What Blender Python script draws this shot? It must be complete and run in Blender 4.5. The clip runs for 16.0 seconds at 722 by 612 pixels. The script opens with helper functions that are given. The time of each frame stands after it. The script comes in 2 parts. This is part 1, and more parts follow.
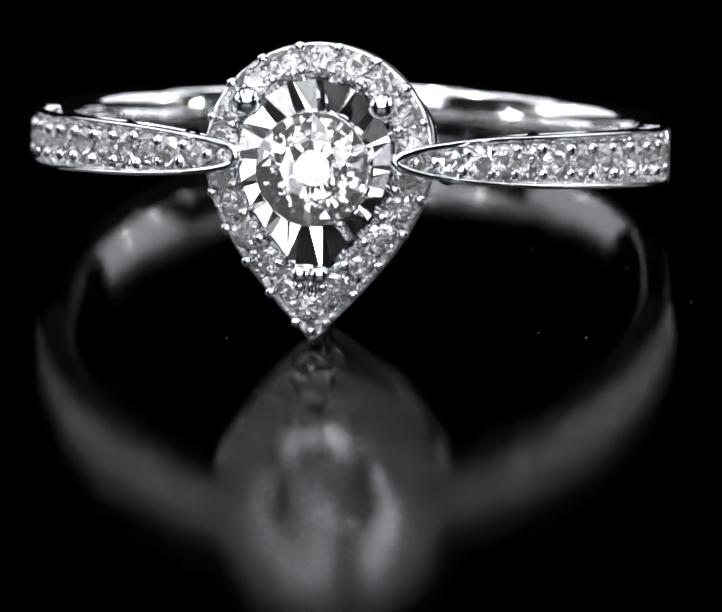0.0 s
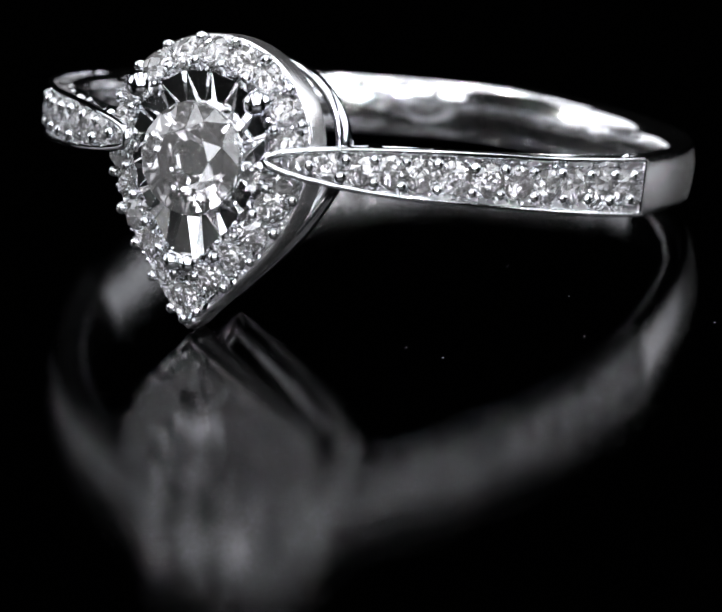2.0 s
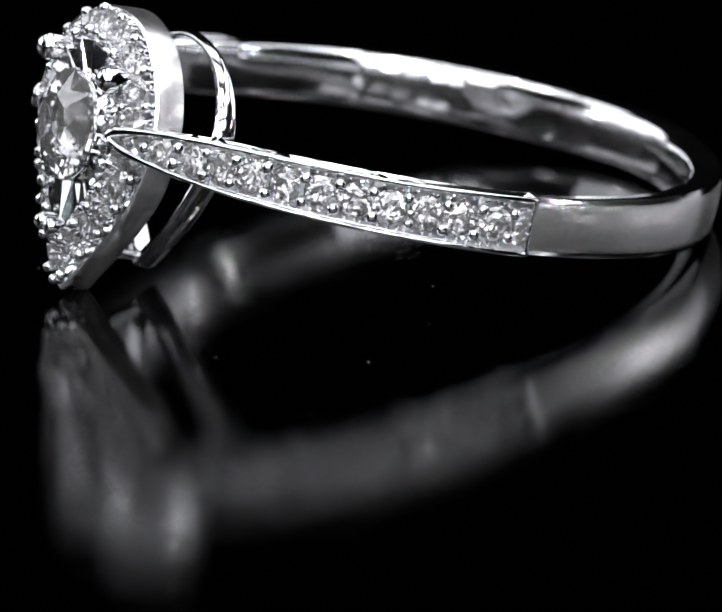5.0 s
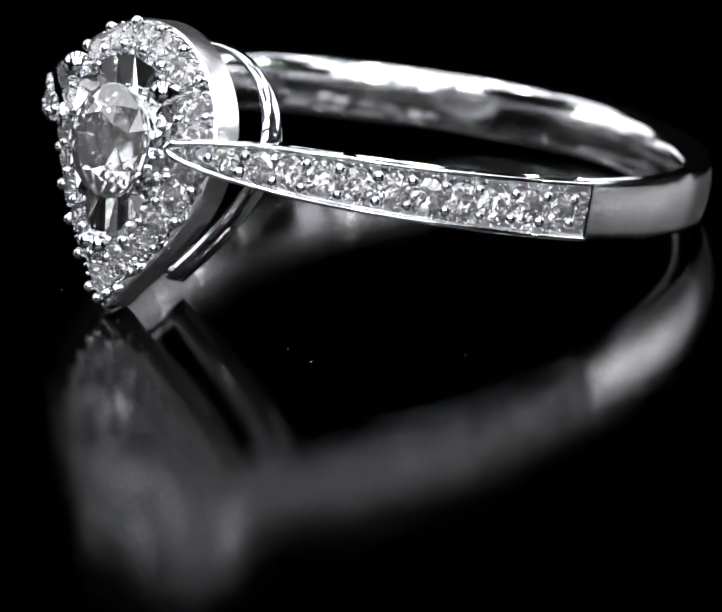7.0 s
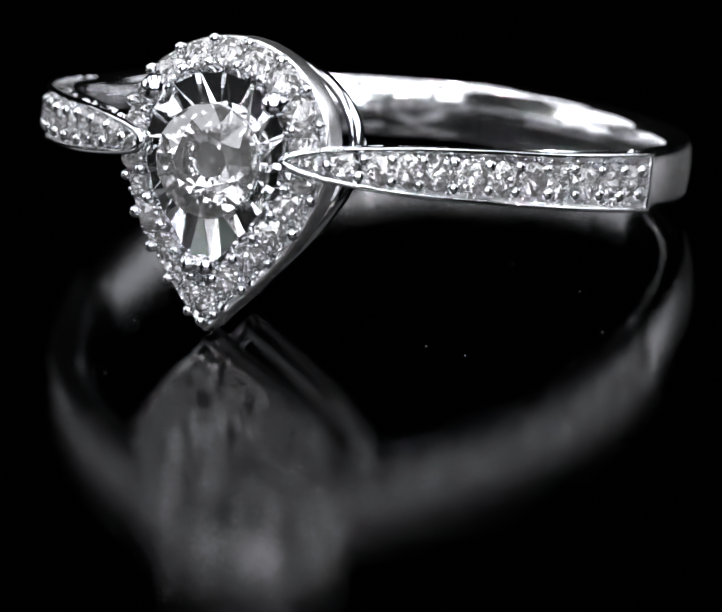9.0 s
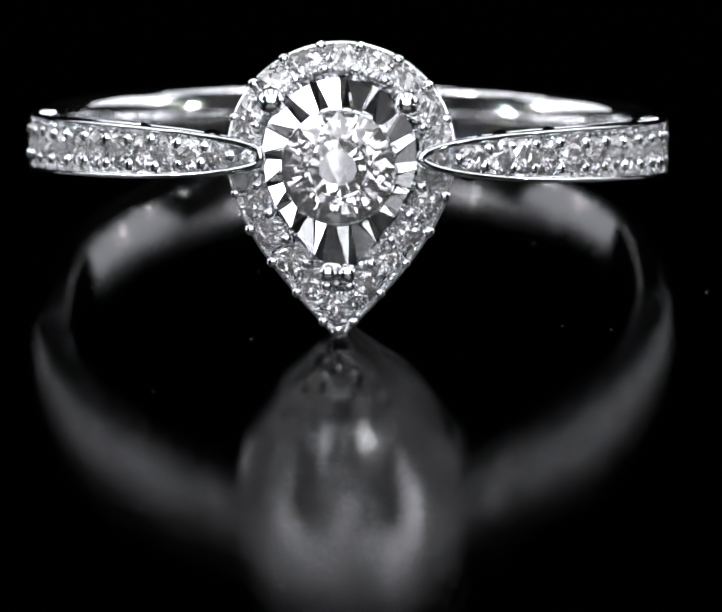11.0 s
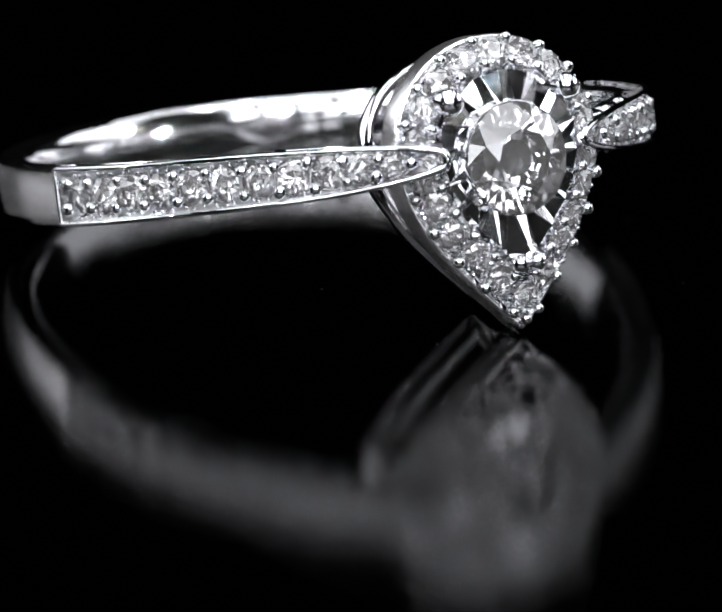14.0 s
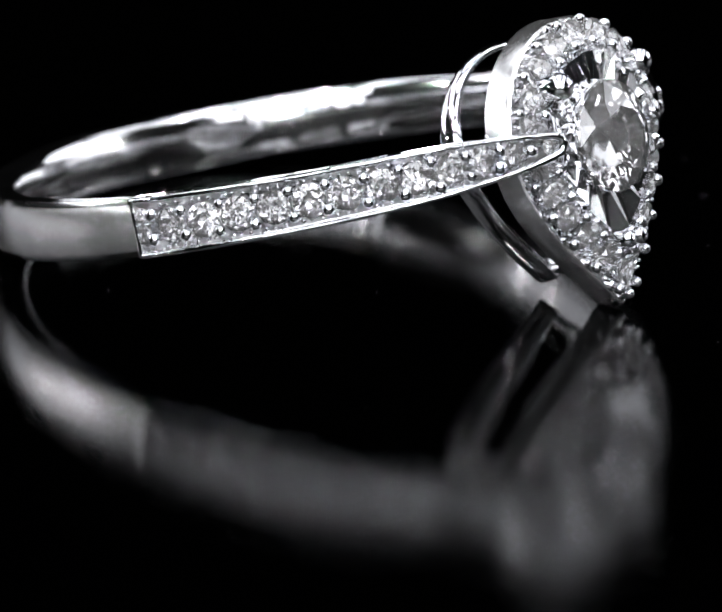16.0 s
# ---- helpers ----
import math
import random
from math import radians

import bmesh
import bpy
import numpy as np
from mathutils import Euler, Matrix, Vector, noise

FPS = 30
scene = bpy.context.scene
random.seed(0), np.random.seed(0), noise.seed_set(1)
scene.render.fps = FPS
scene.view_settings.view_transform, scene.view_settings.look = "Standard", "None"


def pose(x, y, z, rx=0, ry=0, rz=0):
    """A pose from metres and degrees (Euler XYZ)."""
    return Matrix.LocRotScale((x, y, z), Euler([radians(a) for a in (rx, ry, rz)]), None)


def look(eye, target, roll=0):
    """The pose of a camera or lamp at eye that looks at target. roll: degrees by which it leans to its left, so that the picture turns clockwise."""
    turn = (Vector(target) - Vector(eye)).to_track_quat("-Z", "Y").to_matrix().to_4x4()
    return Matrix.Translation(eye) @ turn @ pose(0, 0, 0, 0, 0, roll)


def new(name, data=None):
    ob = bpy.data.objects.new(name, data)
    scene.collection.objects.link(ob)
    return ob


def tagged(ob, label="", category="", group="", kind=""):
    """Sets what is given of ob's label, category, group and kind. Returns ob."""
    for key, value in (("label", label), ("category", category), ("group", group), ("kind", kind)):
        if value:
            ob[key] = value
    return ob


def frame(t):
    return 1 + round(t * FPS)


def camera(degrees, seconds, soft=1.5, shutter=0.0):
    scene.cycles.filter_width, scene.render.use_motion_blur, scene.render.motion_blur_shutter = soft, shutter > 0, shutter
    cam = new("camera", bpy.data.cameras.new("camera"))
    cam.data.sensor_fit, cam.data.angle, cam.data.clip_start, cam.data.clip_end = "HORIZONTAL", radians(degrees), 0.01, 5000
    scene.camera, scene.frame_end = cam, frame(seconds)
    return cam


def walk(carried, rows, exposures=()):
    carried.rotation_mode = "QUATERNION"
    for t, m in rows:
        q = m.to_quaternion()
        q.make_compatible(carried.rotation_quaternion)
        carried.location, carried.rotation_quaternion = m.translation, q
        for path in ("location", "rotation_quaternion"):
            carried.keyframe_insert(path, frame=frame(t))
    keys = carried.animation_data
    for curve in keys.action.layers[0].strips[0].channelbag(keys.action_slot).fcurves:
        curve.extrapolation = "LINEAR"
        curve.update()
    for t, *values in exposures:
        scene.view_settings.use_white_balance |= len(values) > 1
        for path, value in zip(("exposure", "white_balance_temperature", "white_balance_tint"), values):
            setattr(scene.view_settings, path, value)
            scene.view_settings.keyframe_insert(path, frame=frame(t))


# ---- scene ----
cam = camera(5.9985, 16.0, soft=2.0)
cam.data.dof.use_dof, cam.data.dof.focus_distance, cam.data.dof.aperture_fstop = True, 0.2015, 125
STAND = pose(0.000012, -0.200544, 0.062552, 72.1535) @ pose(0, 0, 0, 0, 0, -1.4689)
# seconds, and traces of tilt and pan in degrees: the camera stands and barely trembles
TILTS = [(0.0, -0.0014, 0.0116), (0.5, -0.0047, 0.0136), (1.0, -0.0089, 0.0074), (1.5, -0.0129, 0.0060), (2.0, -0.0175, 0.0036), (2.5, -0.0194, 0.0012), (3.0, -0.0220, -0.0040), (3.5, -0.0244, -0.0075), (4.0, -0.0236, -0.0080), (4.2, -0.0212, -0.0050), (6.3, -0.0232, -0.0079), (6.5, -0.0261, -0.0036), (7.0, -0.0252, -0.0067), (7.5, -0.0226, -0.0067), (8.0, -0.0225, -0.0015), (8.5, -0.0221, 0.0023), (9.0, -0.0172, 0.0067), (9.2, -0.0094, -0.0003), (11.3, -0.0127, 0.0070), (11.5, -0.0076, 0.0111), (12.0, -0.0001, 0.0089), (12.5, 0.0077, 0.0074), (13.0, 0.0206, -0.0023), (13.5, 0.0324, -0.0082), (14.0, 0.0422, -0.0093), (14.5, 0.0475, -0.0101), (15.0, 0.0557, -0.0103), (15.5, 0.0646, -0.0051), (16.0, 0.0723, 0.0016)]
walk(cam, [(t, STAND @ pose(0, 0, 0, tilt, pan, 0)) for t, tilt, pan in TILTS])
# seconds and degrees of the turntable
TURNS = [(0.0, -0.04), (0.5, -5.71), (1.0, -11.15), (1.5, -16.65), (2.0, -22.11), (2.5, -27.59), (3.0, -32.95), (3.5, -38.34), (4.0, -43.77), (4.2, -46.02), (5.0, -54.3), (5.2, -56.1), (5.35, -56.7), (5.5, -56.1), (5.7, -54.3), (6.3, -48.17), (6.5, -46.09), (7.0, -40.56), (7.5, -35.08), (8.0, -29.73), (8.5, -24.39), (9.0, -18.95), (9.2, -16.52), (11.3, 7.48), (11.5, 9.31), (12.0, 14.75), (12.5, 20.09), (13.0, 25.69), (13.5, 31.26), (14.0, 36.83), (14.5, 42.46), (15.0, 48.08), (15.5, 53.66), (16.0, 59.24)]

U = 0.00021  # metres in one unit of the ring's plan

# ---------------- light ----------------
world = bpy.data.worlds.new("world")
scene.world = world
world.use_nodes = True
world.node_tree.nodes["Background"].inputs["Color"].default_value = (0.9, 0.95, 1.0, 1)
world.node_tree.nodes["Background"].inputs["Strength"].default_value = 0.0006


def softbox(name, eye, target, sx, sy, watts, colour=(1, 1, 1)):
    data = bpy.data.lights.new(name, "AREA")
    data.shape, data.size, data.size_y, data.energy, data.color = "RECTANGLE", sx, sy, watts, colour
    ob = new(name, data)
    ob.matrix_world = look(eye, target)
    return ob


def led(name, eye, radius, watts):
    data = bpy.data.lights.new(name, "POINT")
    data.shadow_soft_size, data.energy = radius, watts
    ob = new(name, data)
    ob.location = eye
    return ob


def panel(name, eye, target, sx, sy, glow):
    """A lit panel out of view, as the metal's reflections suggest; glow: how bright it looks."""
    return softbox(name, eye, target, sx, sy, 1.35 * glow * math.pi * sx * sy, (0.95, 0.97, 1.04))


for column in range(5):
    for row in range(2):
        panel("panel_front", (-0.34 + 0.17 * column, -0.55 + 0.10 * row, 0.30 + 0.17 * row), (0, 0, 0.01), 0.125, 0.13, 3.2 - row)
# small unseen panels beside and over the camera, added to brighten the fluted plate
for cx, cz, wide, glow in ((0.17, 0.13, 0.13, 4.2), (-0.17, 0.13, 0.13, 4.2), (0.0, 0.115, 0.15, 1.1)):
    for dx in (-0.25, 0.25):
        for dz in (-0.027, 0.027):
            panel("fill_panel_low", (cx + dx * wide, -0.51, cz + dz), (0, 0, 0.01), wide * 0.34, 0.034, glow)
for column in range(3):
    for row in range(3):
        x, y = -0.28 + 0.28 * column, -0.20 + 0.23 * row
        panel("panel_top", (x, y, 0.46), (x * 0.6, y * 0.6, 0), 0.21, 0.16, 1.6)
panel("panel_right", (0.44, 0.20, 0.21), (0, 0.20, 0.03), 0.46, 0.28, 1.25)
panel("panel_left", (-0.44, 0.20, 0.21), (0, 0.20, 0.03), 0.46, 0.28, 1.25)
for lx, ly, lz in ((0.10, -0.26, 0.26), (-0.12, -0.25, 0.26), (0.02, -0.20, 0.33), (0.20, -0.10, 0.28), (-0.21, -0.08, 0.28), (0.09, 0.02, 0.36), (-0.08, 0.04, 0.36)):
    led("led_lamp", (lx, ly, lz), 0.0055, 2.8)
for lx, ly, lz in ((0.055, -0.42, 0.10), (-0.07, -0.40, 0.15), (0.11, -0.41, 0.17)):
    led("led_lamp", (lx, ly, lz), 0.0025, 2.4)
# rows of lamps low on both sides
for side in (-1, 1):
    for ly, lz in ((-0.14, 0.08), (-0.02, 0.10), (0.10, 0.13)):
        led("led_lamp", (side * 0.36, ly, lz), 0.005, 0.9)


# ---------------- materials ----------------
def material(name, colour, rough, metal=0.0, scale=3000, bump=0.0, vary=0.0, rough_vary=0.0):
    m = bpy.data.materials.new(name)
    m.use_nodes = True
    nt = m.node_tree
    b = nt.nodes["Principled BSDF"]
    b.inputs["Base Color"].default_value = (*colour, 1)
    b.inputs["Roughness"].default_value, b.inputs["Metallic"].default_value = rough, metal
    co = nt.nodes.new("ShaderNodeTexCoord")
    n = nt.nodes.new("ShaderNodeTexNoise")
    n.inputs["Scale"].default_value, n.inputs["Detail"].default_value = scale, 5
    nt.links.new(co.outputs["Object"], n.inputs["Vector"])
    n2 = nt.nodes.new("ShaderNodeTexNoise")
    n2.inputs["Scale"].default_value, n2.inputs["Detail"].default_value = scale * 0.12, 3
    nt.links.new(co.outputs["Object"], n2.inputs["Vector"])
    if vary:
        mix = nt.nodes.new("ShaderNodeMix")
        mix.data_type = "RGBA"
        mix.inputs["A"].default_value = (*[c * (1 - vary) for c in colour], 1)
        mix.inputs["B"].default_value = (*[min(1, c * (1 + vary)) for c in colour], 1)
        nt.links.new(n2.outputs["Fac"], mix.inputs["Factor"])
        nt.links.new(mix.outputs["Result"], b.inputs["Base Color"])
    if rough_vary:
        r = nt.nodes.new("ShaderNodeMapRange")
        r.inputs["To Min"].default_value, r.inputs["To Max"].default_value = rough - rough_vary, rough + rough_vary
        nt.links.new(n2.outputs["Fac"], r.inputs["Value"])
        nt.links.new(r.outputs["Result"], b.inputs["Roughness"])
    if bump:
        bp = nt.nodes.new("ShaderNodeBump")
        bp.inputs["Strength"].default_value, bp.inputs["Distance"].default_value = bump, 0.00002
        nt.links.new(n.outputs["Fac"], bp.inputs["Height"])
        nt.links.new(bp.outputs["Normal"], b.inputs["Normal"])
    return m


def glass(name, ior, colour, clear):
    m = bpy.data.materials.new(name)
    m.use_nodes = True
    nt = m.node_tree
    b = nt.nodes["Principled BSDF"]
    b.inputs["Base Color"].default_value = (*colour, 1)
    b.inputs["Roughness"].default_value, b.inputs["IOR"].default_value = 0.0, ior
    b.inputs["Transmission Weight"].default_value = clear  # the rest is pale diffuse colour standing in for glare and haze
    return m


METAL = material("white_gold_polished", (0.86, 0.86, 0.87), 0.10, 1.0, 4000, 0.03, 0.04, 0.03)
gloss = METAL.node_tree.nodes["Principled BSDF"].inputs  # a hard bright polish over the softer metal
gloss["Coat Weight"].default_value, gloss["Coat Roughness"].default_value = 1.0, 0.03
SATIN = material("white_gold_satin", (0.84, 0.84, 0.85), 0.25, 1.0, 5000, 0.12, 0.05, 0.04)
BRIGHT = material("white_gold_mirror", (0.92, 0.92, 0.93), 0.07, 1.0, 4000, 0.02, 0.03, 0.02)
CUP = material("white_gold_cut_cup", (0.88, 0.88, 0.89), 0.10, 1.0, 6000, 0.06, 0.04, 0.03)
BEADM = material("white_gold_bead", (0.90, 0.90, 0.91), 0.07, 1.0, 6000, 0.04, 0.03, 0.03)
SEAT = material("white_gold_cut_seat", (0.78, 0.78, 0.80), 0.28, 1.0, 9000, 0.5, 0.1, 0.1)
DIAMOND = glass("diamond", 2.4, (0.99, 0.99, 1.0), 0.975)
SMALLD = glass("small_diamond", 2.4, (0.98, 0.98, 0.99), 0.965)


def acrylic(name, rough, ior):
    """Black, with a clear gloss of its own that is slightly uneven."""
    m = bpy.data.materials.new(name)
    m.use_nodes = True
    nt = m.node_tree
    nt.nodes.remove(nt.nodes["Principled BSDF"])
    dif, glo, fre, mix = (nt.nodes.new(k) for k in ("ShaderNodeBsdfDiffuse", "ShaderNodeBsdfGlossy", "ShaderNodeFresnel", "ShaderNodeMixShader"))
    dif.inputs["Color"].default_value = (0.000012, 0.000012, 0.000016, 1)
    glo.distribution = "BECKMANN"
    fre.inputs["IOR"].default_value = ior
    co, n = nt.nodes.new("ShaderNodeTexCoord"), nt.nodes.new("ShaderNodeTexNoise")
    n.inputs["Scale"].default_value, n.inputs["Detail"].default_value = 400, 4
    nt.links.new(co.outputs["Object"], n.inputs["Vector"])
    r = nt.nodes.new("ShaderNodeMapRange")
    r.inputs["To Min"].default_value, r.inputs["To Max"].default_value = rough * 0.8, rough * 1.2
    nt.links.new(n.outputs["Fac"], r.inputs["Value"])
    nt.links.new(r.outputs["Result"], glo.inputs["Roughness"])
    fine, bp = nt.nodes.new("ShaderNodeTexNoise"), nt.nodes.new("ShaderNodeBump")
    fine.inputs["Scale"].default_value, fine.inputs["Detail"].default_value = 9000, 2
    nt.links.new(co.outputs["Object"], fine.inputs["Vector"])
    bp.inputs["Strength"].default_value, bp.inputs["Distance"].default_value = 0.36, 0.00001
    nt.links.new(fine.outputs["Fac"], bp.inputs["Height"])
    nt.links.new(bp.outputs["Normal"], glo.inputs["Normal"])
    nt.links.new(fre.outputs["Fac"], mix.inputs["Fac"])
    nt.links.new(dif.outputs["BSDF"], mix.inputs[1])
    nt.links.new(glo.outputs["BSDF"], mix.inputs[2])
    nt.links.new(mix.outputs["Shader"], nt.nodes["Material Output"].inputs["Surface"])
    return m


ACRYLIC = acrylic("black_acrylic", 0.105, 1.41)
DUST = material("dust", (0.12, 0.12, 0.13), 0.9, 0.0, 9000, 0.2, 0.3)
CLOTH = material("black_cloth", (0.0015, 0.0015, 0.0015), 0.95, 0.0, 900, 0.3, 0.3)
CLOTH.node_tree.nodes["Principled BSDF"].inputs["Specular IOR Level"].default_value = 0.0


# ---------------- tools ----------------
def part(name, bm, mat, parent, label="", smooth=False):
    me = bpy.data.meshes.new(name)
    bm.normal_update()
    bm.to_mesh(me)
    bm.free()
    me.materials.append(mat)
    if smooth:
        me.polygons.foreach_set("use_smooth", [True] * len(me.polygons))
        me.set_sharp_from_angle(angle=radians(52))
    ob = new(name, me)
    ob.parent = parent
    if label:
        ob["label"] = label
    return ob


def piece(name, me, parent, m):
    ob = new(name, me)
    ob.parent = parent
    ob.matrix_basis = m
    return ob


def mesh_of(name, bm, mat, smooth=False):
    me = bpy.data.meshes.new(name)
    bm.normal_update()
    bm.to_mesh(me)
    bm.free()
    me.materials.append(mat)
    if smooth:
        me.polygons.foreach_set("use_smooth", [True] * len(me.polygons))
    return me


def skin(bm, rings, close=True, caps=True, wrap=False):
    """Skins a row of point loops."""
    vs = [[bm.verts.new(p) for p in r] for r in rings]
    n = len(vs[0])
    pairs = list(zip(vs, vs[1:])) + ([(vs[-1], vs[0])] if wrap else [])
    for a, b in pairs:
        for i in range(n if close else n - 1):
            j = (i + 1) % n
            bm.faces.new((a[i], a[j], b[j], b[i]))
    if caps and close and not wrap:
        bm.faces.new(vs[0][::-1])
        bm.faces.new(vs[-1])
    bmesh.ops.recalc_face_normals(bm, faces=bm.faces)


def lerp_table(table, x):
    xs, ys = zip(*table)
    w = max(0.0, min(9.0, (x - 16) * 0.4))
    return float(np.mean(np.interp(np.linspace(x - w, x + w, 9), xs, ys)))


# ---------------- plan of the ring ----------------
BACK = 5.5  # the hoop's centre lies behind the plan's origin
OUTER = [(0, 55.2), (12, 54.5), (17, 52.9), (27, 50.3), (38.5, 48.7), (56, 47.1), (74, 46.2), (90, 45.7), (104, 46.4), (122, 48.0), (150, 48.7), (180, 48.4)]
HALF = [(0, 0.5), (10.9, 0.6), (12, 1.15), (14, 1.75), (17, 2.3), (22, 2.9), (30, 3.5), (40, 3.8), (60, 4.0), (90, 4.3), (120, 4.6), (150, 4.7), (180, 4.7)]
LIFT = [(0, 0), (90, 0), (130, 1.2), (180, 2.9)]
INNER = [(0, 51.0), (12, 50.2), (20, 48.0), (30, 46.0), (45, 44.5), (65, 43.4), (90, 42.8), (180, 43.2)]


def hoop(phi, r, z):
    """A point of the hoop: degrees from the head, radius, height; units of the plan."""
    a = radians(phi)
    return Vector((r * math.sin(a), BACK - r * math.cos(a), z))


def pear(s, k=1.0):
    """The outline of the head, s from 0 at the tip once round; x and z."""
    s = s % 1.0
    side = 1 if s <= 0.5 else -1
    q = min(s, 1 - s) * 2
    pts = PEAR_LINE
    i = min(int(q * (len(pts) - 1)), len(pts) - 2)
    w = q * (len(pts) - 1) - i
    x = pts[i][0] * (1 - w) + pts[i + 1][0] * w
    z = pts[i][1] * (1 - w) + pts[i + 1][1] * w
    return Vector((side * x * k * 1.03, 0, (z - 0.6) * k + 0.6))


def pear_line():
    low = [(-25.4, 0.0), (-24.8, 0.9), (-23.2, 2.3), (-20.4, 4.9), (-16.6, 8.1), (-13.4, 10.5), (-10.2, 12.5), (-6.5, 14.2), (-2.5, 15.3), (0.6, 15.5)]
    raw = [(x, z) for z, x in low]
    raw += [(15.5 * math.cos(a), 0.6 + 15.5 * math.sin(a)) for a in np.linspace(0, math.pi / 2, 24)[1:]]
    d = np.concatenate([[0], np.cumsum([math.dist(a, b) for a, b in zip(raw, raw[1:])])])
    q = np.linspace(0, d[-1], 121)
    return list(zip(np.interp(q, d, [p[0] for p in raw]), np.interp(q, d, [p[1] for p in raw])))


PEAR_LINE = pear_line()
HEAD_X = -0.5  # the head sits slightly to one side
FACE = -46.8  # the plane of the halo's face



def on_face(p, y, k=0.7):
    """A point of the head at the depth y: the face falls back towards its outline (k = 1), less at the tip."""
    fall = 9.5 * (1 - 0.45 * min(1.0, max(0.0, (-8 - p.z) / 14)))
    return Vector((p.x + HEAD_X, y + fall * max(0.0, k - 0.70), p.z)) * U


def outward(c, lean):
    """Turns a stone so that it looks forwards and leans by some degrees towards the outline."""
    o = Vector((c.x, 0, c.z - 0.6)).normalized()
    y = (Vector((0, 1, 0)) * math.cos(radians(lean)) - o * math.sin(radians(lean))).normalized()
    x = y.cross(Vector((0, 0, 1))).normalized()
    return Matrix((x, y, x.cross(y))).transposed().to_4x4()


# ---------------- the setting ----------------
def build_setting():
    bm = bmesh.new()
    bmesh.ops.create_grid(bm, x_segments=1, y_segments=1, size=2.5)
    ob = part("ground", bm, CLOTH, None)
    ob.location = (0, 0, -0.018)
    tagged(ob, "matt black cloth under the turntable", "ground", kind="structure")
    bm = bmesh.new()
    skin(bm, [[(-2.5, y, -0.018), (2.5, y, -0.018), (2.5, y, 2.0), (-2.5, y, 2.0)] for y in (1.2, 1.25)])
    ob = part("backdrop", bm, CLOTH, None)
    tagged(ob, "plain black cloth backdrop behind the turntable", "backdrop", kind="structure")
    # the dark room round the table
    for name, lo, hi in (("wall_left", (-2.55, -2.5, -0.018), (-2.5, 1.2, 2.0)), ("wall_right", (2.5, -2.5, -0.018), (2.55, 1.2, 2.0)), ("wall_rear", (-2.5, -2.55, -0.018), (2.5, -2.5, 2.0)), ("ceiling", (-2.5, -2.5, 2.0), (2.5, 1.2, 2.05))):
        bm = bmesh.new()
        skin(bm, [[(lo[0], lo[1], z), (hi[0], lo[1], z), (hi[0], hi[1], z), (lo[0], hi[1], z)] for z in (lo[2], hi[2])])
        tagged(part(name, bm, CLOTH, None), "plain dark side of the unlit room", name.split("_")[0], kind="structure")


def build_turntable():
    table = tagged(new("turntable"), "round turntable with a glossy black acrylic top", "turntable")
    table.location = (0, 0, -0.018)
    bm = bmesh.new()
    prof = [(0.0, 0.018), (0.08, 0.018), (0.119, 0.018), (0.1197, 0.0177), (0.12, 0.017), (0.12, 0.0135), (0.1194, 0.0128), (0.06, 0.0128)]
    rows = []
    for r, z in prof[1:]:
        rows.append([(r * math.cos(a), r * math.sin(a), z) for a in np.linspace(0, 2 * math.pi, 128, endpoint=False)])
    skin(bm, rows)
    part("disc", bm, ACRYLIC, table, "glossy black acrylic disc")
    bm = bmesh.new()
    for _ in range(14):
        m = pose(random.uniform(-0.014, 0.014), random.uniform(-0.014, 0.014), 0.01801, 0, 0, random.uniform(0, 180)) @ Matrix.Diagonal((random.uniform(1, 2.2), 1, 0.5, 1))
        bmesh.ops.create_icosphere(bm, subdivisions=1, radius=random.uniform(0.000008, 0.00002), matrix=m)
    tagged(part("dust", bm, DUST, table, "fine specks of pale dust"), kind="stuff")
    bm = bmesh.new()
    rows = [[(r * math.cos(a), r * math.sin(a), z) for a in np.linspace(0, 2 * math.pi, 64, endpoint=False)] for r, z in ((0.095, 0.0), (0.1, 0.002), (0.1, 0.0122), (0.05, 0.0127))]
    skin(bm, rows)
    part("base", bm, CLOTH, table, "matt black base")
    return table


# ---------------- stones ----------------
def brilliant(r, crown, pavilion, table=0.56, sides=8, girdle=0.05, uneven=0.0):
    """A round brilliant; its table looks along -y, the girdle lies in y = 0."""
    bm = bmesh.new()
    n = sides * 2

    def ring(rad, y, count, off=0.0):
        return [bm.verts.new((rad * math.cos(2 * math.pi * (i + off) / count), y, rad * math.sin(2 * math.pi * (i + off) / count))) for i in range(count)]

    g1, g2 = ring(r, -girdle * r, n), ring(r, girdle * r, n)
    t = ring(r * table, -crown, sides)
    reach = (table + 1) / 2 * 0.985
    star = ring(r * reach, -crown * (1 - reach * math.cos(math.pi / sides)) / (1 - table), sides, 0.5)
    for i in range(sides):
        j = (i + 1) % sides
        bm.faces.new((t[i], t[j], star[i]))
        h = (i - 1) % sides
        bm.faces.new((t[i], star[i], g1[2 * i], star[h]))
        bm.faces.new((star[i], g1[2 * i + 1], g1[2 * i]))
        bm.faces.new((star[i], g1[(2 * i + 2) % n], g1[2 * i + 1]))
    bm.faces.new(t)
    for i in range(n):
        bm.faces.new((g1[i], g1[(i + 1) % n], g2[(i + 1) % n], g2[i]))
    low = ring(r * 0.13, pavilion * 0.88, sides, 0.5)
    culet = bm.verts.new((0, pavilion, 0))
    for i in range(sides):
        h = (i - 1) % sides
        bm.faces.new((culet, low[h], g2[2 * i], low[i]))
        bm.faces.new((low[i], g2[2 * i], g2[2 * i + 1]))
        bm.faces.new((low[i], g2[2 * i + 1], g2[(2 * i + 2) % n]))
    if uneven:
        bmesh.ops.triangulate(bm, faces=bm.faces)
        for v in bm.verts:
            v.co += Vector([random.uniform(-uneven, uneven) * r for _ in range(3)])
    bmesh.ops.recalc_face_normals(bm, faces=bm.faces)
    return bm


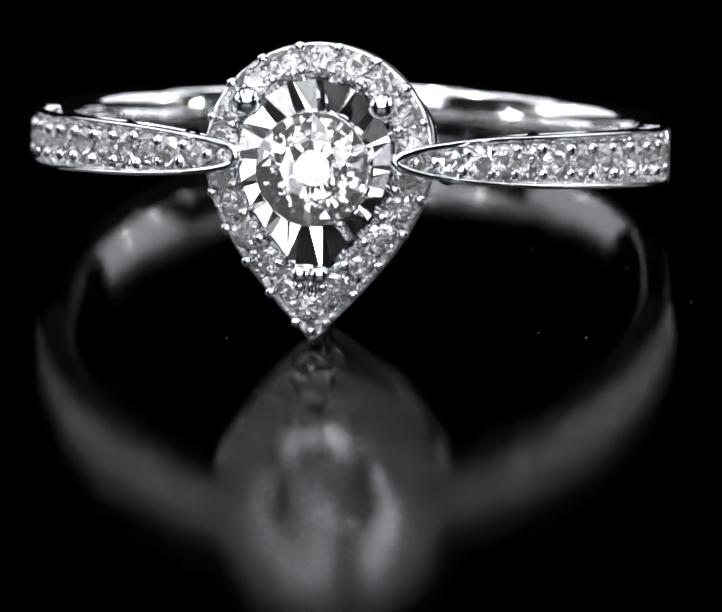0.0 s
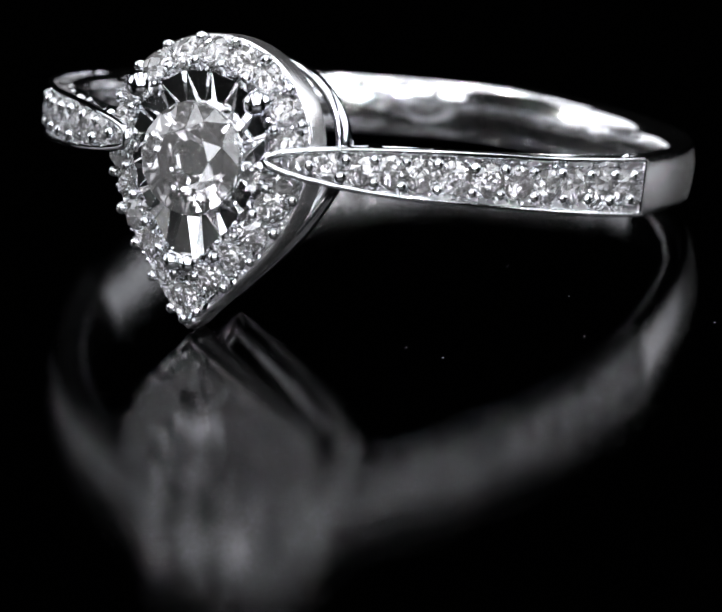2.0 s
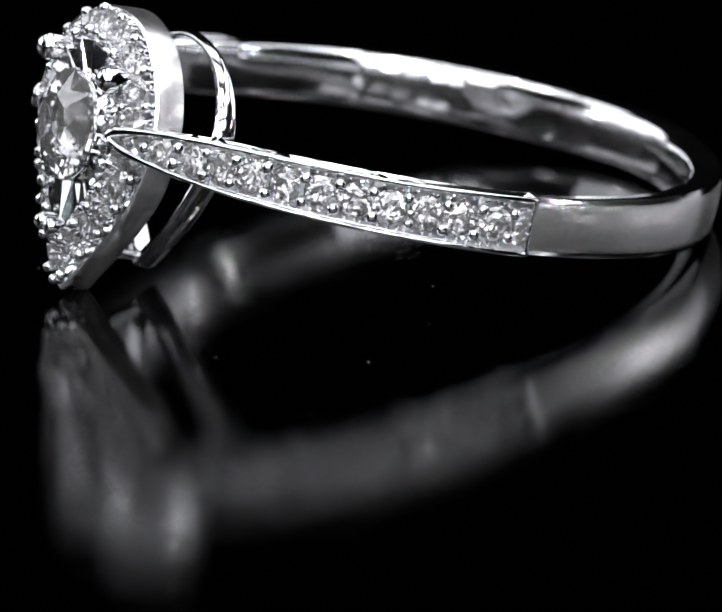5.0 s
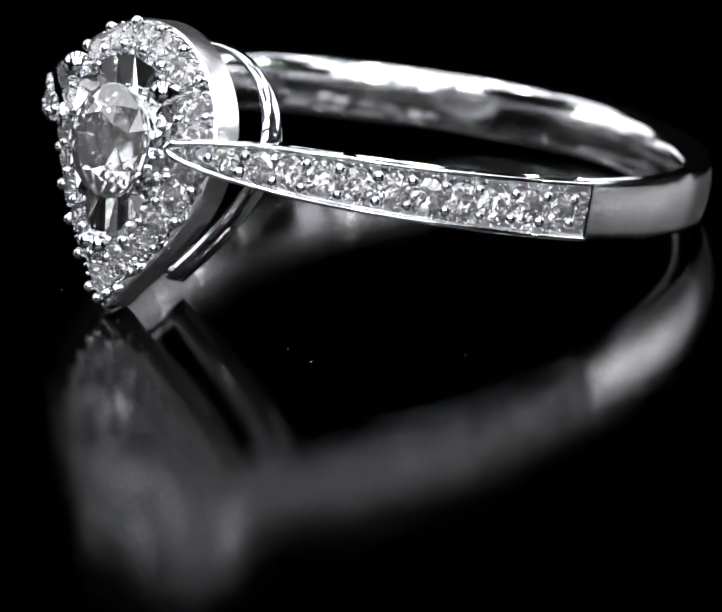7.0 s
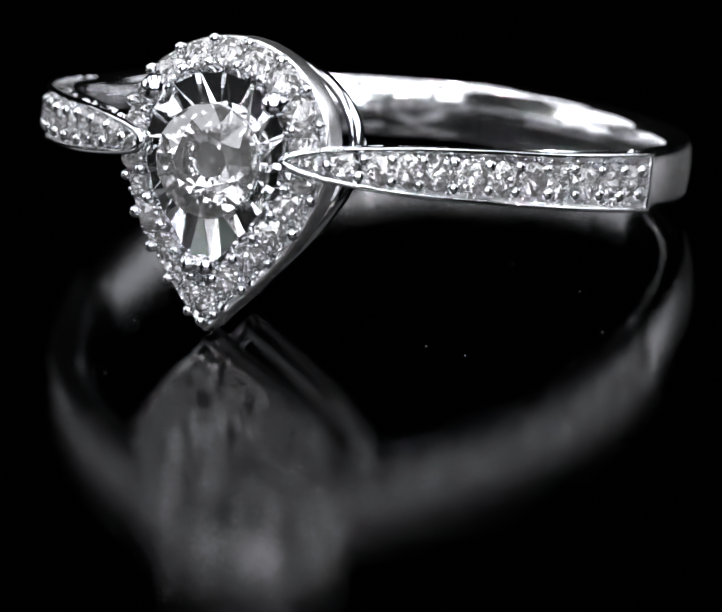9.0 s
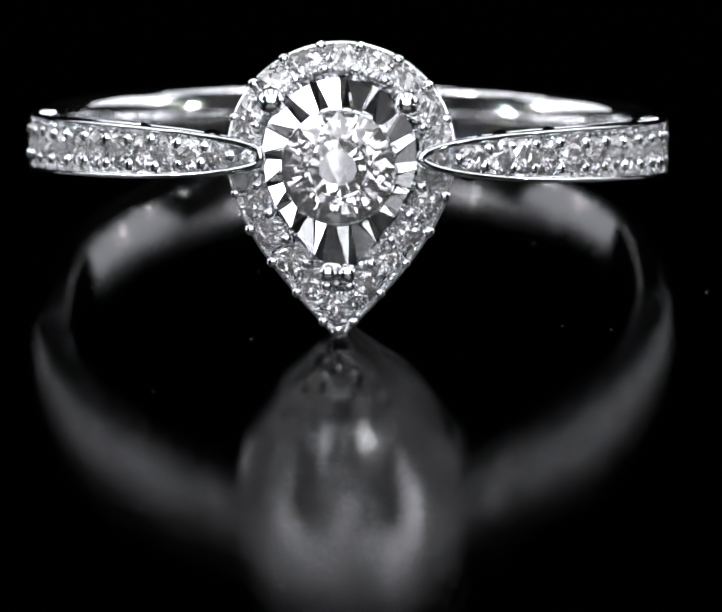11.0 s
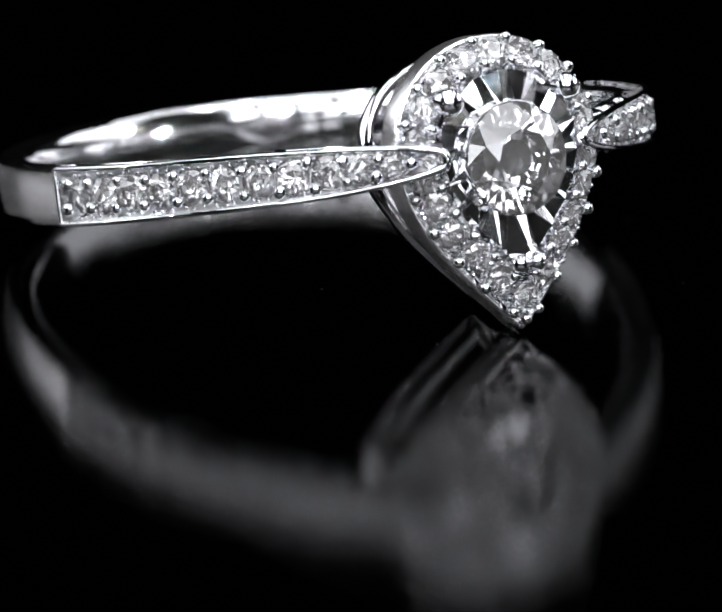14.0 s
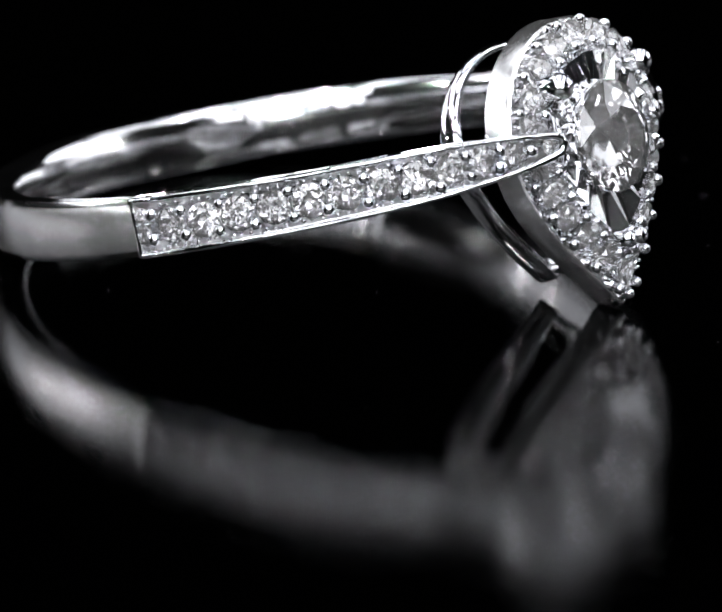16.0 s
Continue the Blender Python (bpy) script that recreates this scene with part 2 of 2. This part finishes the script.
def bead_mesh(r):
    """A round grain of metal on the flared stub from which it was raised; it looks along -y."""
    bm = bmesh.new()
    prof = [(0.35, -0.95), (0.72, -0.70), (0.97, -0.2), (0.96, 0.25), (0.80, 0.65), (0.95, 1.1), (1.5, 2.0), (1.9, 3.2)]
    rows = [[(r * q * math.cos(a), r * y, r * q * math.sin(a)) for a in np.linspace(0, 2 * math.pi, 10, endpoint=False)] for q, y in prof]
    skin(bm, rows)
    return mesh_of("bead", bm, BEADM, True)


# ---------------- the ring ----------------
END = {1: 84.4, -1: 86.4}  # degrees at which each stone row ends


def band_loop(phi, side):
    """The band's section: a domed outside, an inside with rounded edges."""
    ro, ri, h = lerp_table(OUTER, phi), lerp_table(INNER, phi), lerp_table(HALF, phi)
    plain = phi > END[side] + 0.2
    ri, h = min(ri, ro - 4.4), h * (0.97 if plain else 1.0)
    pts = []
    for k in range(11):
        z = -1 + 2 * k / 10
        pts.append((ro - (0.35 if plain else 2.7) - (0.55 if plain else 0.3) * z * z - 0.7 * max(0, abs(z) - 0.8), z * h))
    wide = min(1.1, (pts[0][0] - ri) * 0.5)
    for k in range(21):
        z = 1 - k / 10
        pts.append((ri + wide * (0.5 * z * z + 0.5 * abs(z) ** 10), math.copysign(abs(z) ** 0.8, z) * h * 0.985))
    return pts


def build_ring():
    ring = tagged(new("diamond_ring"), "white gold ring with pear halo lying on black acrylic", "ring")
    bm = bmesh.new()
    phis = list(np.linspace(11.2, 30, 13)) + list(np.linspace(33, 83, 18)) + [84.3, 84.5, 84.9] + list(np.linspace(87, 271, 140)) + [273.1, 273.5, 273.8] + list(np.linspace(276, 327, 18)) + list(np.linspace(330, 347.4, 12))
    rows = []
    for p in phis:
        q, side = (p, 1) if p <= 180 else (360 - p, -1)
        rows.append([hoop(p, r, z + lerp_table(LIFT, q)) * U for r, z in band_loop(q, side)])
    skin(bm, rows)
    band = part("band", bm, METAL, ring, "polished white gold band", True)
    band.data.materials.append(SATIN)
    around = len(rows[0])
    for f in band.data.polygons[:(len(phis) - 1) * around]:
        if 1 <= f.index % around < 9:
            f.material_index = 1
    for side in (1, -1):
        build_shoulder(ring, side)
    before = set(ring.children)
    build_head(ring)
    # the head looks slightly to one side
    turn = Matrix.Translation(Vector((0, -42, 0)) * U) @ pose(0, 0, 0, 0, 0, -2.5) @ Matrix.Translation(Vector((0, 42, 0)) * U)
    for ob in ring.children:
        if ob not in before:
            ob.matrix_basis = turn @ ob.matrix_basis
    return ring


def build_shoulder(ring, side):
    """One pointed row of small stones on the band, with a raised rim and beads."""
    def at(phi, r, z):
        return hoop(side * phi, r, z) * U

    tip, end = 11.0 if side > 0 else 12.2, END[side]
    bm = bmesh.new()
    rows = []
    for p in np.linspace(tip + 0.8, end - 0.4, 90):
        h, ro = lerp_table(HALF, p) - 0.55, lerp_table(OUTER, p)
        rows.append([at(p, ro + d, z * h) for z, d in ((-1, -2.6), (-1, -0.1), (-0.92, -0.15), (-0.84, -0.55), (-0.62, -1.9), (0, -2.0), (0.62, -1.9), (0.84, -0.55), (0.92, -0.15), (1, -0.1), (1, -2.6))])
    skin(bm, rows, True)
    plate = part("shoulder", bm, SEAT, ring, "tapered shoulder set with a row of small diamonds")
    # rim: two rails that meet in a rounded point at the head, and one across the far end
    line = [(tip, 0.0)]
    for p in np.linspace(tip + 0.4, end, 110):
        line.append((p, lerp_table(HALF, p) - 0.3))
    line += [(end, z) for z in np.linspace(2.8, -2.8, 9)]
    for p in np.linspace(end, tip + 0.4, 110):
        line.append((p, -(lerp_table(HALF, p) - 0.3)))
    rows = []
    for i, (p, z) in enumerate(line):
        p0, z0 = line[i - 1]
        p1, z1 = line[(i + 1) % len(line)]
        ro = lerp_table(OUTER, p)
        tang = (at(p1, ro, z1) - at(p0, ro, z0)).normalized()
        out = (at(p, ro + 1, z) - at(p, ro, z)).normalized()
        acr = tang.cross(out)
        thick = 0.42 + 0.3 * math.exp(-(p - tip) / 6)
        c = at(p, ro, z)
        rows.append([c + (acr * math.cos(a) * thick + out * (math.sin(a) * (thick + 0.06) - 0.05)) * U for a in np.linspace(0, 2 * math.pi, 14, endpoint=False)])
    bm = bmesh.new()
    skin(bm, rows, wrap=True, caps=False)
    part("rim", bm, BRIGHT, plate, "bright cut rim", True)
    # stones, the beads that hold them and small grains beside them
    spots = [17.1 + (p - 17.1) * (end - 21.1) / 65.3 for p in (17.1, 22.3, 27.2, 32.5, 38.1, 44.5, 50.6, 56.6, 63.0, 69.4, 75.9, 82.4)]
    for i, p in enumerate(spots):
        ro, h = lerp_table(OUTER, p), lerp_table(HALF, p)
        zs = (0.0,) if i == 0 else tuple(s * min(h - 1.75, 1.75) for s in (-1, 1))
        for z in zs:
            c = at(p + random.uniform(-0.5, 0.5), ro + random.uniform(-0.15, 0.1), z + random.uniform(-0.12, 0.12))
            turn = Matrix.Rotation(radians(side * p), 4, "Z")
            b = random.uniform(1.08, 1.32)
            piece("bead", BEAD, plate, Matrix.Translation(c) @ turn @ pose(0, 0, 0, random.uniform(-12, 12), random.uniform(0, 90), random.uniform(-12, 12)) @ Matrix.Diagonal((b, b, b * random.uniform(0.9, 1.1), 1)))
        if i < 11:
            q = (p + spots[i + 1]) / 2
            ro, h = lerp_table(OUTER, q), lerp_table(HALF, q)
            k = min(1.08, (h - 0.5) / 2.3)
            turn = Matrix.Rotation(radians(side * q), 4, "Z")
            piece("pave_diamond", random.choice(PAVE), plate, Matrix.Translation(at(q, ro - 0.1, 0)) @ turn @ pose(0, 0, 0, random.uniform(-8, 8), random.uniform(0, 90), random.uniform(-8, 8)) @ Matrix.Diagonal((k, k, k, 1)))
            for z in (-1, 1):
                for dp in (-1.5, 0.2, 1.6):
                    b = random.uniform(0.3, 0.5)
                    c = at(q + dp + random.uniform(-0.4, 0.4), ro - 0.45, z * (h - 1.15 + random.uniform(-0.2, 0.1)))
                    piece("grain", BEAD, plate, Matrix.Translation(c) @ turn @ Matrix.Diagonal((b, b, b, 1)))
    for p, z, k in ((14.3, 0, 0.5), (end - 1.8, -1.5, 0.55), (end - 1.8, 1.5, 0.55), (end - 1.7, 0, 0.5)):
        piece("pave_diamond", PAVE[0], plate, Matrix.Translation(at(p, lerp_table(OUTER, p) - 0.1, z)) @ Matrix.Rotation(radians(side * p), 4, "Z") @ Matrix.Diagonal((k, k, k, 1)))


def build_head(ring):
    N = 160
    S = [i / N for i in range(N)]

    def loop(k, y):
        return [on_face(pear(t, k), y, k) for t in S]

    # halo: a hollow bevelled frame with a trough for the stones
    bm = bmesh.new()
    skin(bm, [loop(0.975, FACE + 5.6), loop(0.99, FACE + 5.3), loop(1.0, FACE + 1.2), loop(0.995, FACE + 0.95), loop(0.98, FACE + 0.9), loop(0.96, FACE + 1.3), loop(0.90, FACE + 2.0), loop(0.78, FACE + 2.0),
              loop(0.74, FACE + 1.5), loop(0.71, FACE + 1.4), loop(0.69, FACE + 1.6), loop(0.685, FACE + 3.0), loop(0.69, FACE + 5.6)], wrap=True, caps=False)
    halo = part("halo", bm, SATIN, ring, "pear-shaped halo set with small diamonds", True)
    # small stones and the beads between them
    n = 20
    for i in range(n):
        c = pear(i / n, 0.835)
        if abs(c.z) < 2.0:
            continue
        k = 0.99
        if i == 0:
            c, k = Vector((0, 0, -20.6)), 0.9
        piece("pave_diamond", random.choice(PAVE), halo, Matrix.Translation(on_face(c, FACE + 0.1, 0.835)) @ outward(c, 26) @ pose(0, 0, 0, random.uniform(-9, 9), random.uniform(0, 90), random.uniform(-9, 9)) @ Matrix.Diagonal((k, k, k, 1)))
    for i in range(n):
        for k in (0.755, 0.965):
            c = pear((i + 0.5) / n, k)
            if abs(c.z) < 2.2:
                continue
            b = random.uniform(0.95, 1.25)
            piece("bead", BEAD, halo, Matrix.Translation(on_face(c, FACE - 0.25, k)) @ outward(c, 24) @ pose(0, 0, 0, 0, random.uniform(0, 90), 0) @ Matrix.Diagonal((b, b, b, 1)))
        for k, ds in ((0.80, 0), (0.885, 0), (0.74, 0.42), (0.95, 0.4), (0.955, 0.6), (0.75, 0.6)):
            c = pear((i + 0.5 + ds + random.uniform(-0.06, 0.06)) / n, k + random.uniform(-0.01, 0.01))
            if abs(c.z) > 2.2:
                b = random.uniform(0.34, 0.58)
                piece("grain", BEAD, halo, Matrix.Translation(on_face(c, FACE + 0.15, k)) @ outward(c, 24) @ Matrix.Diagonal((b, b, b, 1)))
    piece("bead", BEAD, halo, Matrix.Translation(on_face(Vector((0, 0, -23.9)), FACE - 0.1, 0.96)))
    # fluted mirror plate round the centre stone, proud of the halo
    bm = bmesh.new()
    m = 34
    turns = sorted((math.atan2(p.x, -(p.z + 1.3)) % (2 * math.pi), p.x, p.z) for p in (pear(i / 400, 0.672) for i in range(400)))
    turns = [(turns[-1][0] - 2 * math.pi, *turns[-1][1:])] + turns + [(turns[0][0] + 2 * math.pi, *turns[0][1:])]
    ts, xs, zs = zip(*turns)
    foot, outer, inner, deep = [], [], [], []
    for i in range(m):
        g = (2 * math.pi * (i + (0.0 if i % 2 else 0.5)) / m + random.uniform(-0.02, 0.02)) % (2 * math.pi)
        e = 2 * math.pi * (i + (0.0 if i % 2 else -0.45)) / m + random.uniform(-0.03, 0.03)
        x, z = float(np.interp(g, ts, xs)), float(np.interp(g, ts, zs))
        up = random.uniform(0.22, 0.56) * (1 if i % 2 else -1)
        far = max(0.0, math.hypot(x, z + 1.3) - 11) * 0.05
        foot.append(on_face(Vector((x, 0, z)), FACE + 3.0))
        outer.append(on_face(Vector((x, 0, z)), FACE + up * (0.8 + far)))
        d = Vector((math.sin(e), 0, -math.cos(e))) * 6.9
        inner.append(Vector((d.x + HEAD_X, FACE + 0.1 + up * 0.6, d.z - 1.3)) * U)
        deep.append(Vector((d.x * 0.32 + HEAD_X, FACE + 6.6, d.z * 0.32 - 1.3)) * U)
    vs = [[bm.verts.new(p) for p in r] for r in (foot, outer, inner, deep)]
    for a, b in zip(vs, vs[1:]):
        for i in range(m):
            j = (i + 1) % m
            if i % 2:
                bm.faces.new((a[i], a[j], b[i]))
                bm.faces.new((a[j], b[j], b[i]))
            else:
                bm.faces.new((a[i], a[j], b[j]))
                bm.faces.new((a[i], b[j], b[i]))
    bm.faces.new(vs[-1])
    bm.faces.new(vs[0][::-1])
    bmesh.ops.recalc_face_normals(bm, faces=bm.faces)
    part("mirror_plate", bm, CUP, ring, "fluted mirror-bright plate round the centre stone")
    # centre stone
    stone = part("centre_diamond", brilliant(7.9 * U, 2.5 * U, 6.75 * U, 0.53, 8, 0.04, 0.010), DIAMOND, ring, "large round brilliant-cut clear diamond")
    stone.location = Vector((HEAD_X, FACE - 1.7, -1.3)) * U
    # collet that carries the stone
    bm = bmesh.new()
    skin(bm, [[Vector((r * math.sin(a) + HEAD_X, FACE + y, -1.3 + r * math.cos(a))) * U for a in np.linspace(0, 2 * math.pi, 72, endpoint=False)]
              for r, y in ((6.9, 0.9), (7.5, -1.1), (7.7, -1.45), (7.95, -1.5), (8.05, -1.3), (7.9, -0.8), (7.3, 0.9))], wrap=True, caps=False)
    part("collet", bm, BRIGHT, ring, "thin bright collet under the centre stone", True)
    # claws
    for x, z, r in ((-9.4, 7.7, 2.05), (9.3, 7.6, 1.85), (-1.35, -15.9, 1.35), (1.35, -15.9, 1.35)):
        bm = bmesh.new()
        bmesh.ops.create_uvsphere(bm, u_segments=14, v_segments=10, radius=r * U)
        for v in bm.verts:
            if v.co.y > 0:
                v.co.y *= 4.0
        claw = part("claw", bm, BEADM, ring, "round white gold claw", True)
        claw.location = on_face(Vector((x, 0, z)), FACE - 1.6)
    # rail behind the halo
    def rail(k, y, taper=0.0):
        pts = []
        for t in S:
            p = pear(t, k)
            pts.append(Vector((HEAD_X + 0.96 * p.x * (1 - 0.07 * min(1.0, max(0.0, -p.z / 10))), y + taper * min(1.0, max(0.0, p.z / 15)), (p.z - 0.6) * 0.84 + 0.6)) * U)
        return pts

    bm = bmesh.new()
    skin(bm, [rail(0.92, FACE + 13.4, 2.0), rail(0.96, FACE + 13.2, 2.0), rail(0.985, FACE + 13.5, 1.9), rail(1.0, FACE + 15.4, 1.0), rail(1.003, FACE + 16.6), rail(0.99, FACE + 16.9), rail(0.94, FACE + 16.8), rail(0.92, FACE + 16.4)], wrap=True, caps=False)
    part("gallery_rail", bm, METAL, ring, "pear-shaped gallery rail behind the halo", True)
    for t in (0.0, 0.26, 0.74):
        a, b = pear(t, 0.76), rail_point(t)
        rows = []
        for w in (0.0, 0.5, 1.0):
            c = a.lerp(b, w)
            y = FACE + 5.0 + 9.0 * w
            rows.append([(c + Vector((HEAD_X + 0.75 * math.cos(g), y, 0.75 * math.sin(g)))) * U for g in np.linspace(0, 2 * math.pi, 8, endpoint=False)])
        bm = bmesh.new()
        skin(bm, rows)
        part("gallery_post", bm, METAL, ring, smooth=True)


def rail_point(t):
    p = pear(t, 0.92)
    return Vector((p.x * (1 - 0.07 * min(1.0, max(0.0, -p.z / 10))), 0, (p.z - 0.6) * 0.84 + 0.6))


BEAD = bead_mesh(0.84 * U)
PAVE = [mesh_of("pave_diamond", brilliant(2.3 * U, 0.75 * U, 1.95 * U, 0.46, 8, 0.04, 0.05), SMALLD) for _ in range(5)]
build_setting()
turntable = build_turntable()
diamond_ring = build_ring()

# the ring leans on the tip of its head and the back of its band
AX, AY, AZ = Vector((0.9944715, -0.1004588, -0.0305701)), Vector((0.0900319, 0.9655488, -0.2441513)), Vector((0.0540441, 0.2400492, 0.9692552))
REST = Matrix.Translation(Vector((-1.0869, 1.3942, 14.4950)) * U) @ Matrix((AX, AY, AZ)).transposed().to_4x4()


def motions():
    walk(diamond_ring, [(t, pose(0, 0, 0, 0, 0, a) @ REST) for t, a in TURNS])
    walk(turntable, [(t, pose(0, 0, -0.018, 0, 0, a)) for t, a in TURNS])


motions()
